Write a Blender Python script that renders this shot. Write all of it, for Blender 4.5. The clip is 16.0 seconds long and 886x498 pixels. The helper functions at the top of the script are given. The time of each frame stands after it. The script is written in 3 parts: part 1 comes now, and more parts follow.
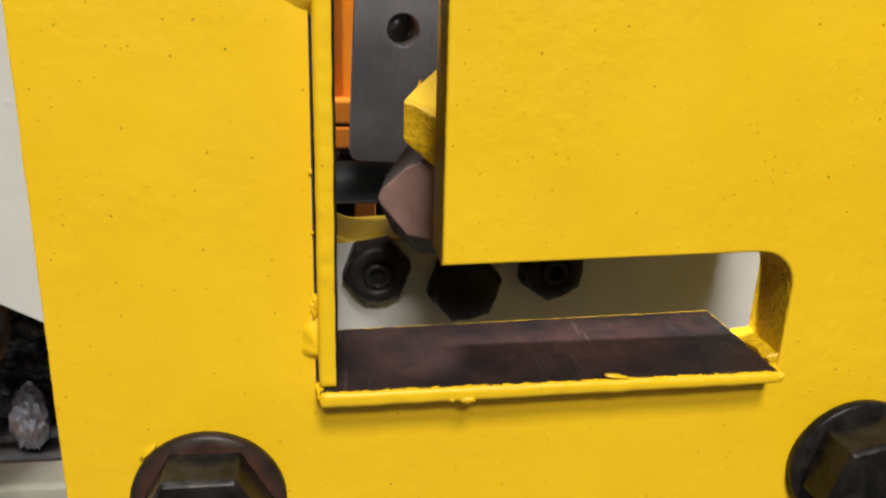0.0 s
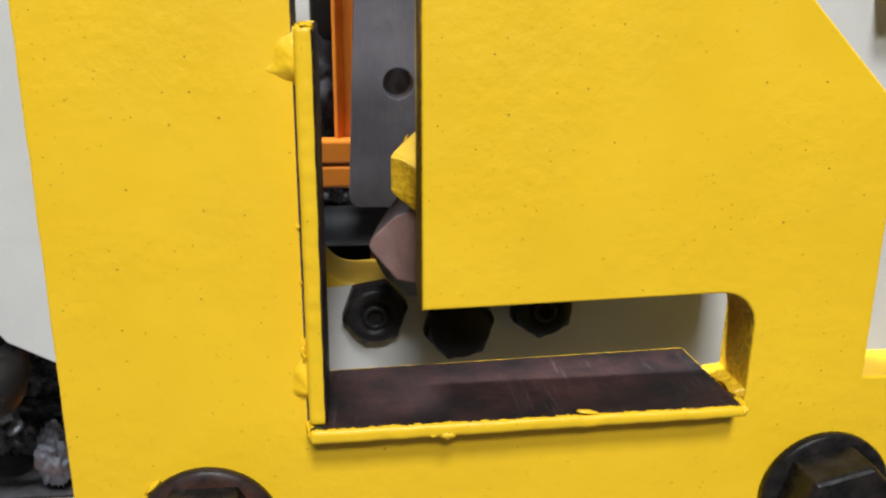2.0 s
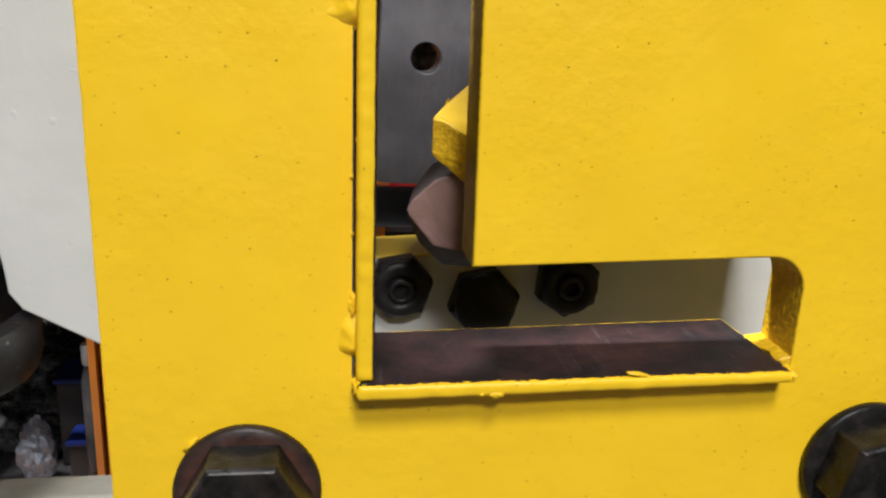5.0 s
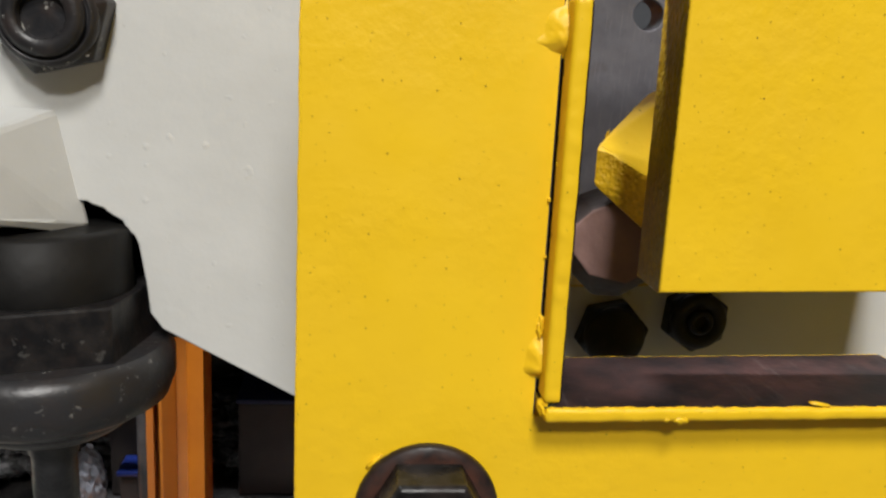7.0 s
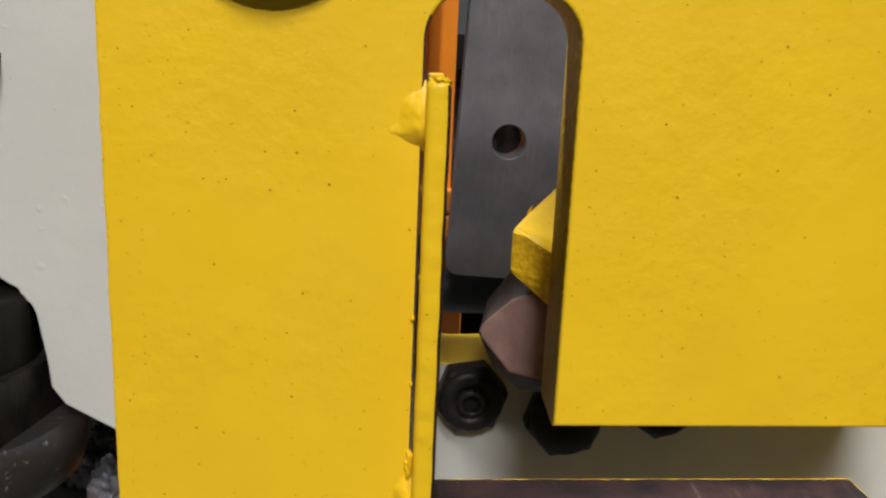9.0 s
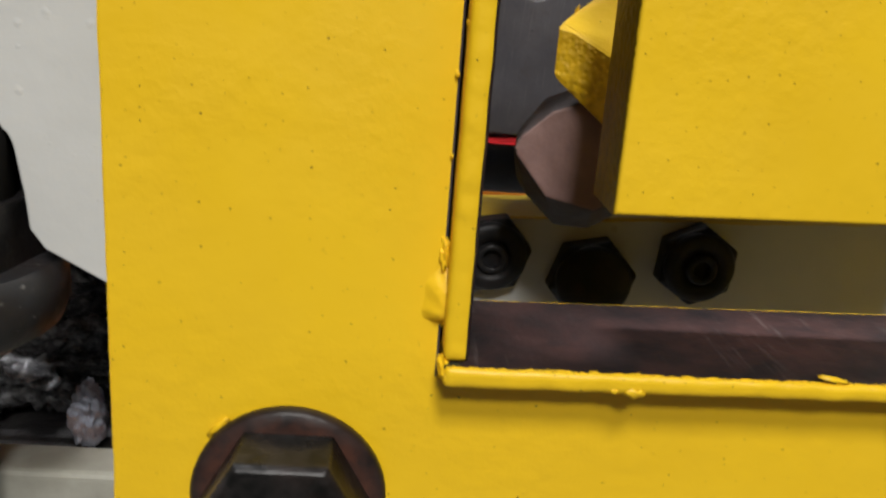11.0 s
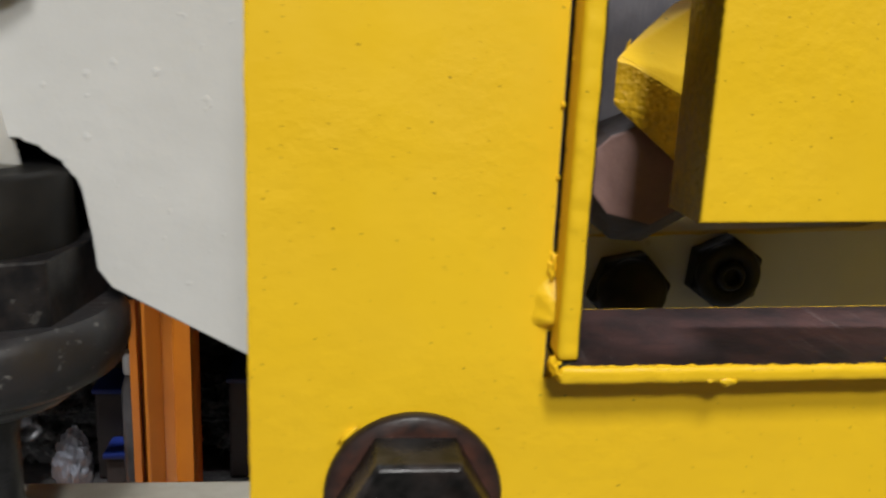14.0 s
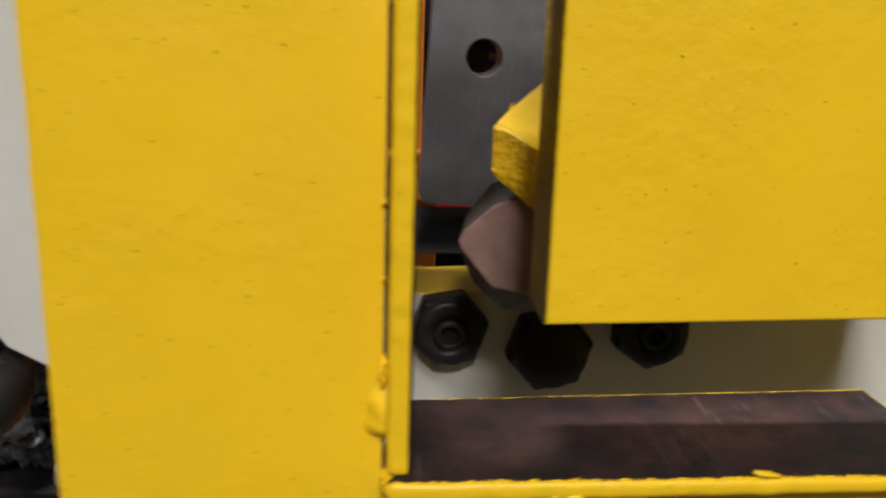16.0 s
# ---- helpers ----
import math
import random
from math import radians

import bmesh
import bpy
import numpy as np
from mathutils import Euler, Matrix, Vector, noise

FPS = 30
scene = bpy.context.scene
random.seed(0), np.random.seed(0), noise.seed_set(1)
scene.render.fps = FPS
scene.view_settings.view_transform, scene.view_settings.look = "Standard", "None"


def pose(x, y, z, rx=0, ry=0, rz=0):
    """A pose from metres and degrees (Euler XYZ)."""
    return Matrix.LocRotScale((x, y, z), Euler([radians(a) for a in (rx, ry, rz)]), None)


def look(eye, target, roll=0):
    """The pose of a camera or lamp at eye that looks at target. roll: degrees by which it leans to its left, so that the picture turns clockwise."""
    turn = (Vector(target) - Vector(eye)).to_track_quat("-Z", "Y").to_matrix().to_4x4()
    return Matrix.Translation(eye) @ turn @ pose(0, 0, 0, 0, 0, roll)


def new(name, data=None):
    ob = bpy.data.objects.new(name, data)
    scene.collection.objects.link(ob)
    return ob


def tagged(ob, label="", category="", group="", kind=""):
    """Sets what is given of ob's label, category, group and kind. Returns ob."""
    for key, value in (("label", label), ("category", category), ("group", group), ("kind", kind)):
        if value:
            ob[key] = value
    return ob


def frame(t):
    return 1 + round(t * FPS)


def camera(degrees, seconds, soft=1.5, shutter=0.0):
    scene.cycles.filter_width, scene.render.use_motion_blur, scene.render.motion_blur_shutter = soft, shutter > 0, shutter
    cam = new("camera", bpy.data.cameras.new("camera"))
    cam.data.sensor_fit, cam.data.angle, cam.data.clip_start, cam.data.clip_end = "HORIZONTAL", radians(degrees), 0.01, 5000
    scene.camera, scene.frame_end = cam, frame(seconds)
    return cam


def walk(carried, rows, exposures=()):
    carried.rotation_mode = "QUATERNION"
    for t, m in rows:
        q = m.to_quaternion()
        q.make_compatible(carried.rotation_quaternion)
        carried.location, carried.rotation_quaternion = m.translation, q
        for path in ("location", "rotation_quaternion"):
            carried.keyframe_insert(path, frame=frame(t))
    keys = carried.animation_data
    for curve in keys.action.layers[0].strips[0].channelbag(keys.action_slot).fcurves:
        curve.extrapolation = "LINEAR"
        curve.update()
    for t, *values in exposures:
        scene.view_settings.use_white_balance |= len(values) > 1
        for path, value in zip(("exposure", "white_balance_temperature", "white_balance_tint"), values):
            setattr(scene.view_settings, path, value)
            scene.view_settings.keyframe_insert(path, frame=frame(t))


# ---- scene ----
cam = camera(53.7, 16.0, 2.2, 0.5)
PATH = [
    (0, (-0.027, -0.196, 1.072), (0.234, 1.68, 0.43), 1.6),
    (0.5, (-0.029, -0.203, 1.074), (0.248, 1.692, 0.498), 1.8),
    (1, (-0.023, -0.209, 1.083), (0.218, 1.695, 0.523), 1.3),
    (1.5, (-0.017, -0.213, 1.081), (0.196, 1.69, 0.502), 0.8),
    (2, (-0.018, -0.212, 1.081), (0.193, 1.692, 0.508), 0.3),
    (2.5, (-0.01, -0.214, 1.081), (0.21, 1.69, 0.51), 0.1),
    (3, (-0.008, -0.214, 1.082), (0.202, 1.693, 0.516), 0.0),
    (5.5, (-0.048, -0.208, 1.063), (0.221, 1.702, 0.534), 2.5),
    (6, (-0.06, -0.206, 1.062), (0.201, 1.718, 0.578), 3.1),
    (6.5, (-0.072, -0.208, 1.056), (0.16, 1.722, 0.585), 3.3),
    (7, (-0.079, -0.211, 1.06), (0.128, 1.726, 0.608), 2.9),
    (7.5, (-0.057, -0.213, 1.079), (0.103, 1.728, 0.623), 1.6),
    (8, (-0.027, -0.197, 1.083), (0.075, 1.745, 0.616), 1.7),
    (10.5, (-0.04, -0.16, 1.055), (0.026, 1.767, 0.522), 2.9),
    (11, (-0.04, -0.155, 1.038), (0.074, 1.76, 0.47), 4.5),
    (11.5, (-0.033, -0.16, 1.033), (0.131, 1.77, 0.532), 4.5),
    (12, (-0.037, -0.175, 1.036), (0.099, 1.756, 0.533), 3.8),
    (12.5, (-0.041, -0.18, 1.042), (0.056, 1.756, 0.55), 3.2),
    (13, (-0.044, -0.173, 1.047), (0.069, 1.762, 0.557), 2.7),
    (13.5, (-0.048, -0.163, 1.043), (0.123, 1.763, 0.534), 2.8),
    (14, (-0.072, -0.171, 1.038), (0.14, 1.756, 0.545), 2.5),
    (14.5, (-0.083, -0.182, 1.04), (0.135, 1.743, 0.542), 2.9),
    (15, (-0.075, -0.181, 1.046), (0.149, 1.749, 0.568), 2.1),
    (15.5, (-0.064, -0.177, 1.055), (0.136, 1.753, 0.573), 1.5),
    (16, (-0.031, -0.155, 1.057), (0.109, 1.771, 0.539), 1.9),
]
EXPOSURES = [
    (0.0, -0.05, 6700, 10), (0.5, -0.16, 6600, 10), (1.0, -0.07, 6350, 10), (1.5, -0.03, 6150, 10), (3.0, 0.0, 5900, 10), (5.5, 0.0, 6300, 10), (7.0, -0.08, 6400, 10),
    (8.0, -0.14, 6500, 10), (10.5, -0.42, 6350, 10), (11.2, -0.18, 6350, 10), (12.0, -0.14, 6350, 10), (13.0, -0.20, 6350, 10), (14.0, -0.20, 6300, 10), (15.0, -0.20, 6350, 10), (16.0, -0.32, 6600, 10),
]
walk(cam, [(t, look(eye, target, roll)) for t, eye, target, roll in PATH], EXPOSURES)

# ---- world and lights ----
world = bpy.data.worlds.new("world")
scene.world = world
world.use_nodes = True
world.node_tree.nodes["Background"].inputs[0].default_value = (0.75, 0.8, 0.9, 1)
world.node_tree.nodes["Background"].inputs[1].default_value = 0.05


def area_lamp(name, eye, target, sx, sy, watts, color):
    data = bpy.data.lights.new(name, "AREA")
    data.shape, data.size, data.size_y, data.energy, data.color = "RECTANGLE", sx, sy, watts, color
    ob = new(name, data)
    ob.matrix_world = look(eye, target)
    return ob


area_lamp("ceiling_tube_near", (0.02, -1.75, 3.1), (0.02, -1.74, 0), 0.45, 0.6, 83, (1.0, 0.97, 0.92))
area_lamp("ceiling_tube_back", (-0.10, -2.8, 3.1), (-0.10, -2.79, 0), 0.45, 0.5, 108, (1.0, 0.97, 0.92))
# unseen fill lamp, added to brighten the rack behind the machine
area_lamp("rack_fill_light", (-0.7, 0.35, 3.1), (-0.7, 0.35, 0), 1.2, 0.2, 170, (0.97, 0.98, 1.0))

# ---- materials ----


class Nodes:
    """A small wrapper to write node trees shortly."""

    def __init__(self, name):
        self.mat = bpy.data.materials.new(name)
        self.mat.use_nodes = True
        self.tree = self.mat.node_tree
        self.bsdf = self.tree.nodes["Principled BSDF"]
        self.coord = self.tree.nodes.new("ShaderNodeTexCoord").outputs["Object"]

    def node(self, kind, **inputs):
        n = self.tree.nodes.new(kind)
        for key, value in inputs.items():
            self.feed(n.inputs[key.replace("_", " ")], value)
        return n

    def feed(self, socket, value):
        if isinstance(value, bpy.types.NodeSocket):
            self.tree.links.new(value, socket)
        else:
            socket.default_value = value

    def noise(self, scale, detail=4.0, rough=0.55, vector=None):
        return self.node("ShaderNodeTexNoise", Vector=vector or self.coord, Scale=scale, Detail=detail, Roughness=rough).outputs["Fac"]

    def stretched(self, sx, sy, sz):
        n = self.node("ShaderNodeMapping", Vector=self.coord)
        n.inputs["Scale"].default_value = (sx, sy, sz)
        return n.outputs["Vector"]

    def ramp(self, fac, a, b, ca=(0, 0, 0, 1), cb=(1, 1, 1, 1)):
        n = self.node("ShaderNodeValToRGB", Fac=fac)
        e = n.color_ramp.elements
        e[0].position, e[1].position, e[0].color, e[1].color = a, b, ca, cb
        return n.outputs["Color"]

    def mix(self, fac, a, b, blend="MIX"):
        n = self.tree.nodes.new("ShaderNodeMix")
        n.data_type, n.blend_type = "RGBA", blend
        self.feed(n.inputs[0], fac), self.feed(n.inputs[6], a), self.feed(n.inputs[7], b)
        return n.outputs[2]

    def calc(self, op, a, b=0.0):
        n = self.tree.nodes.new("ShaderNodeMath")
        n.operation = op
        self.feed(n.inputs[0], a), self.feed(n.inputs[1], b)
        return n.outputs[0]

    def axis(self, which, source=None):
        return self.node("ShaderNodeSeparateXYZ", Vector=source or self.coord).outputs[which]

    def bump(self, height, strength, distance, normal=None):
        n = self.node("ShaderNodeBump", Height=height, Strength=strength, Distance=distance)
        if normal:
            self.feed(n.inputs["Normal"], normal)
        return n.outputs["Normal"]

    def done(self, color, rough=0.5, metal=0.0, normal=None, spec=0.5):
        self.feed(self.bsdf.inputs["Base Color"], color)
        self.feed(self.bsdf.inputs["Roughness"], rough)
        self.feed(self.bsdf.inputs["Metallic"], metal)
        self.feed(self.bsdf.inputs["Specular IOR Level"], spec)
        if normal:
            self.feed(self.bsdf.inputs["Normal"], normal)
        return self.mat


YELLOW = (0.84, 0.53, 0.012, 1)
YELLOW_DEEP = (0.79, 0.49, 0.010, 1)


def pits(n, flat, scale, chance, size):
    """Scattered pin holes: a mask of small discs of many sizes."""
    cells = n.node("ShaderNodeTexVoronoi", Vector=flat, Scale=scale, Randomness=1.0)
    cells.voronoi_dimensions = "2D"
    tint = cells.outputs["Color"]
    radius = n.calc("MULTIPLY", n.calc("GREATER_THAN", n.axis(0, tint), chance), n.calc("MULTIPLY", n.calc("ADD", n.axis(2, tint), 0.25), size))
    depth = n.calc("SUBTRACT", radius, cells.outputs["Distance"])
    return n.calc("GREATER_THAN", depth, 0.0), n.calc("MULTIPLY", n.calc("GREATER_THAN", depth, 0.0), n.axis(1, tint))


def yellow_shade(n):
    """Brushed enamel: faint clouds, clustered dark pin holes, patches of orange peel."""
    tone = n.mix(n.ramp(n.noise(28, 5), 0.35, 0.7), YELLOW, YELLOW_DEEP)
    smear = n.ramp(n.noise(13, 4, 0.6, n.stretched(1.0, 1.0, 0.5)), 0.6, 0.78)
    tone = n.mix(n.calc("MULTIPLY", smear, 0.14), tone, (0.50, 0.30, 0.02, 1))
    flat = n.node("ShaderNodeCombineXYZ", X=n.axis(0), Y=n.axis(2), Z=0.0).outputs[0]
    pit, dark = pits(n, flat, 135.0, 0.36, 0.032)
    tiny, speck = pits(n, flat, 330.0, 0.62, 0.055)
    crowd = n.ramp(n.noise(26, 3), 0.42, 0.56)
    dark = n.calc("MAXIMUM", dark, n.calc("MULTIPLY", speck, crowd))
    tone = n.mix(n.calc("MULTIPLY", dark, 0.85), tone, (0.16, 0.085, 0.008, 1))
    peel = n.calc("MULTIPLY", n.noise(230, 3), n.ramp(n.noise(19, 2), 0.34, 0.58))
    normal = n.bump(n.noise(420, 3), 0.07, 0.0005)
    normal = n.bump(peel, 0.25, 0.0013, normal)
    normal = n.bump(n.noise(30, 2), 0.08, 0.004, normal)
    normal = n.bump(n.calc("SUBTRACT", 1.0, n.calc("MAXIMUM", pit, n.calc("MULTIPLY", tiny, crowd))), 0.8, 0.0008, normal)
    return tone, normal


def yellow_paint():
    n = Nodes("yellow_enamel")
    tone, normal = yellow_shade(n)
    return n.done(tone, n.ramp(n.noise(50, 3), 0.3, 0.7, (0.36, 0.36, 0.36, 1), (0.5, 0.5, 0.5, 1)), 0, normal, 0.4)


def yellow_rough():
    n = Nodes("yellow_paint_on_flame_cut_edge")
    tone = n.mix(n.ramp(n.noise(90, 5), 0.35, 0.72), YELLOW_DEEP, (0.60, 0.36, 0.01, 1))
    tone = n.mix(n.ramp(n.noise(520, 3), 0.45, 0.75), tone, (0.50, 0.30, 0.012, 1))
    grain = n.node("ShaderNodeTexVoronoi", Vector=n.coord, Scale=760.0, Randomness=1.0)
    grain.feature = "SMOOTH_F1"
    normal = n.bump(n.noise(260, 4, 0.6), 0.3, 0.0012)
    normal = n.bump(n.calc("MULTIPLY", grain.outputs["Distance"], n.noise(150, 2)), 0.85, 0.0011, normal)
    return n.done(tone, 0.42, 0, normal, 0.4)


def bare_strip(name, facing, sign):
    """Brown scaled steel on one face, yellow paint over all the others, with a ragged border at the front."""
    n = Nodes(name)
    tone, normal = yellow_shade(n)
    geo = n.tree.nodes.new("ShaderNodeNewGeometry")
    side = n.calc("GREATER_THAN", n.calc("MULTIPLY", n.axis(facing, geo.outputs["True Normal"]), sign), 0.6)
    ragged = n.calc("ADD", n.calc("MULTIPLY", n.noise(520, 5, 0.75), 0.0042), -0.0108)
    inner = n.calc("GREATER_THAN", n.axis(1), ragged)
    limit = 0.0262 if facing == 0 else n.calc("ADD", n.calc("MULTIPLY", n.axis(0), 0.033), 0.0272)
    behind = n.calc("LESS_THAN", n.axis(1), n.calc("ADD", n.calc("MULTIPLY", n.noise(300, 4), 0.0016), limit))
    bare = n.calc("MULTIPLY", n.calc("MULTIPLY", side, inner), behind)
    if facing == 0:  # the strip's hidden side is coloured dark, as shade in the gap
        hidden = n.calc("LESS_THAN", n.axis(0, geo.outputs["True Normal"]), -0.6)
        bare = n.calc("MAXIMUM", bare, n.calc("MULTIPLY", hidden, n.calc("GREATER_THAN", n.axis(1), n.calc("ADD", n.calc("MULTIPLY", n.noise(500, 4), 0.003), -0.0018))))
    if facing == 2:  # paint runs over the cut end too
        end = n.calc("ADD", n.axis(0), n.calc("MULTIPLY", n.axis(1), 0.053))
        bare = n.calc("MULTIPLY", bare, n.calc("LESS_THAN", end, n.calc("ADD", n.calc("MULTIPLY", n.noise(400, 4), 0.0016), 0.0846)))
    scale = n.mix(n.ramp(n.noise(38, 6, 0.68), 0.40, 0.66), (0.016, 0.0125, 0.0130, 1), (0.050, 0.025, 0.0225, 1))
    scale = n.mix(n.ramp(n.noise(170, 5, 0.7), 0.52, 0.78), scale, (0.014, 0.012, 0.013, 1))
    slant = n.node("ShaderNodeMapping", Vector=n.coord)
    slant.inputs["Rotation"].default_value = (0, 0, 0.45)
    slant.inputs["Scale"].default_value = (22.0, 1.0, 1.0)
    scratch = n.calc("MULTIPLY", n.ramp(n.noise(50, 3, 0.6, slant.outputs["Vector"]), 0.58, 0.68), n.ramp(n.noise(48, 2), 0.44, 0.60))
    scale = n.mix(n.calc("MULTIPLY", scratch, 0.28), scale, (0.16, 0.13, 0.12, 1))
    grime = n.ramp(n.calc("ADD", n.calc("ADD", n.axis(0), 0.1), n.calc("MULTIPLY", n.noise(120, 4), 0.007)), 0.0755, 0.0785, (1, 1, 1, 1), (0, 0, 0, 1))
    scale = n.mix(grime, scale, n.mix(n.ramp(n.noise(700, 3), 0.58, 0.66), (0.012, 0.014, 0.012, 1), (0.10, 0.13, 0.05, 1)))
    color = n.mix(bare, tone, scale)
    rough = n.calc("ADD", n.calc("MULTIPLY", bare, 0.06), 0.42)
    normal = n.bump(n.noise(240, 5), 0.35, 0.0008, normal)
    return n.done(color, rough, 0, normal, n.calc("SUBTRACT", 0.35, n.calc("MULTIPLY", bare, 0.20)))


def cream_paint():
    n = Nodes("cream_grey_machine_paint")
    tone = n.mix(n.ramp(n.noise(16, 5), 0.35, 0.7), (0.585, 0.59, 0.575, 1), (0.525, 0.53, 0.515, 1))
    fleck = n.ramp(n.noise(170, 4), 0.74, 0.78)
    tone = n.mix(n.calc("MULTIPLY", fleck, 0.35), tone, (0.30, 0.29, 0.26, 1))
    grit = n.ramp(n.noise(140, 2), 0.68, 0.85)
    normal = n.bump(n.noise(300, 4), 0.12, 0.001)
    normal = n.bump(n.noise(45, 2), 0.25, 0.0025, normal)
    normal = n.bump(grit, 0.3, 0.001, normal)
    flat = n.node("ShaderNodeCombineXYZ", X=n.axis(0), Y=n.axis(2), Z=0.0).outputs[0]
    cells = n.node("ShaderNodeTexVoronoi", Vector=flat, Scale=48.0, Randomness=1.0)
    cells.voronoi_dimensions = "2D"
    tint = cells.outputs["Color"]
    wide = n.calc("MULTIPLY", n.calc("GREATER_THAN", n.axis(0, tint), 0.55), n.calc("ADD", n.calc("MULTIPLY", n.axis(1, tint), 0.07), 0.045))
    blister = n.calc("MAXIMUM", n.calc("SUBTRACT", wide, n.calc("ADD", cells.outputs["Distance"], n.calc("MULTIPLY", n.noise(520, 3, 0.7), 0.07))), 0.0)
    normal = n.bump(n.calc("MULTIPLY", blister, 9.0), 0.45, 0.0006, normal)
    # yellow overspray round the sill of the opening
    x, y, z = n.axis(0), n.axis(1), n.axis(2)
    wob = n.calc("MULTIPLY", n.noise(85, 5, 0.65), 0.0035)
    sill = n.calc("ADD", n.calc("MULTIPLY", x, 0.0436), 0.9703)
    low = n.calc("GREATER_THAN", z, n.calc("SUBTRACT", sill, n.calc("MULTIPLY", wob, n.noise(40, 3))))
    high = n.calc("LESS_THAN", z, 0.992)
    zone = n.calc("MULTIPLY", low, high)
    zone = n.calc("MULTIPLY", zone, n.calc("LESS_THAN", n.calc("ABSOLUTE", n.calc("SUBTRACT", x, 0.05)), 0.082))
    zone = n.calc("MULTIPLY", zone, n.calc("GREATER_THAN", n.noise(60, 4), 0.22))
    zone = n.calc("MULTIPLY", zone, n.ramp(n.calc("ADD", x, n.calc("MULTIPLY", n.noise(50, 3), 0.02)), 0.03, 0.10, (1, 1, 1, 1), (0.6, 0.6, 0.6, 1)))
    tone = n.mix(zone, tone, (0.60, 0.40, 0.03, 1))
    return n.done(tone, n.ramp(n.noise(60, 3), 0.3, 0.7, (0.3, 0.3, 0.3, 1), (0.42, 0.42, 0.42, 1)), 0, normal, 0.5)


def black_steel(name="black_oxide_steel", rust=0.22, base=(0.007, 0.0065, 0.0065, 1), gloss=0.22, chips=0.0, shine=0.34, ring=False):
    n = Nodes(name)
    tone = n.mix(n.ramp(n.noise(130, 6, 0.65), 0.4, 0.7), base, (0.024, 0.021, 0.020, 1))
    worn = n.ramp(n.noise(60, 5, 0.6), 0.5, 0.72)
    tone = n.mix(n.calc("MULTIPLY", worn, rust), tone, (0.075, 0.028, 0.014, 1))
    if chips:
        tone = n.mix(n.calc("MULTIPLY", n.ramp(n.noise(210, 5, 0.7), 0.62, 0.66), chips), tone, (0.55, 0.54, 0.50, 1))
    if ring:  # rust where the head turns against the washer
        r = n.calc("SQRT", n.calc("ADD", n.calc("POWER", n.axis(0), 2.0), n.calc("POWER", n.axis(2), 2.0)))
        band = n.calc("MULTIPLY", n.ramp(r, 0.0122, 0.0142), n.ramp(r, 0.0150, 0.0176, (1, 1, 1, 1), (0, 0, 0, 1)))
        tone = n.mix(n.calc("MULTIPLY", band, n.ramp(n.noise(150, 5, 0.7), 0.35, 0.6)), tone, (0.085, 0.032, 0.020, 1))
    rough = n.ramp(n.noise(90, 4), 0.3, 0.7, (shine,) * 3 + (1,), (shine + 0.2,) * 3 + (1,))
    return n.done(tone, rough, 0.0, n.bump(n.noise(260, 5), 0.3, 0.0008), gloss)


def plain(name, a, b, scale, rough=0.5, metal=0.0, bump=0.2, size=0.001, spec=0.5):
    n = Nodes(name)
    tone = n.mix(n.ramp(n.noise(scale, 6, 0.6), 0.35, 0.68), (*a, 1), (*b, 1))
    r = n.ramp(n.noise(scale * 2, 4), 0.3, 0.7, (rough * 0.85,) * 3 + (1,), (min(rough * 1.2, 1),) * 3 + (1,))
    return n.done(tone, r, metal, n.bump(n.noise(scale * 5, 4), bump, size), spec)


def blade_steel():
    """Ground steel gone dull: clouded grey with rust stains and fine upright grinding marks."""
    n = Nodes("ground_tool_steel")
    tone = n.mix(n.ramp(n.noise(40, 6, 0.65), 0.35, 0.68), (0.098, 0.096, 0.112, 1), (0.155, 0.150, 0.168, 1))
    tone = n.mix(n.calc("MULTIPLY", n.ramp(n.noise(75, 5, 0.7), 0.58, 0.72), 0.45), tone, (0.085, 0.066, 0.062, 1))
    marks = n.noise(90, 3, 0.6, n.stretched(14.0, 14.0, 0.6))
    tone = n.mix(n.calc("MULTIPLY", n.ramp(marks, 0.58, 0.72), 0.30), tone, (0.24, 0.235, 0.25, 1))
    tone = n.mix(n.ramp(n.noise(330, 4, 0.7), 0.70, 0.76), tone, (0.045, 0.040, 0.040, 1))
    rough = n.ramp(n.noise(70, 4), 0.3, 0.7, (0.34, 0.34, 0.34, 1), (0.52, 0.52, 0.52, 1))
    return n.done(tone, rough, 0.15, n.bump(marks, 0.12, 0.0006, n.bump(n.noise(240, 4), 0.15, 0.0006)), 0.5)


M_YELLOW = yellow_paint()
M_EDGE = yellow_rough()
M_LEDGE = bare_strip("bare_top_strip", 2, 1.0)
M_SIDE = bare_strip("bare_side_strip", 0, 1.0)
M_CREAM = cream_paint()
M_BOLT = black_steel("glossy_black_steel", 0.12, (0.005, 0.005, 0.0046, 1), 0.16, 0.0, 0.20)
# plate's unseen back, its colour set for the light it bounces inside
M_BACK_BOUNCE = plain("dull_yellow_back", (0.34, 0.25, 0.04), (0.44, 0.32, 0.05), 30, 0.6, 0.0, 0.3)
M_WASHER = black_steel("rusty_black_washer", 0.3, (0.009, 0.007, 0.007, 1), 0.3, 0.0, 0.34, True)
M_CHIPPED = black_steel("chipped_black_nut", 0.2, (0.012, 0.012, 0.014, 1), 0.4, 0.8)
M_NUT = black_steel("dull_black_nut", 0.05, (0.012, 0.012, 0.013, 1))
M_BLACK = plain("black_grease_and_notch_shade", (0.006, 0.006, 0.006), (0.014, 0.013, 0.012), 40, 0.5, 0.0, 0.2, 0.001, 0.15)
M_RAIL = plain("grimy_cream_paint", (0.30, 0.29, 0.24), (0.46, 0.45, 0.39), 24, 0.5, 0.0, 0.3)
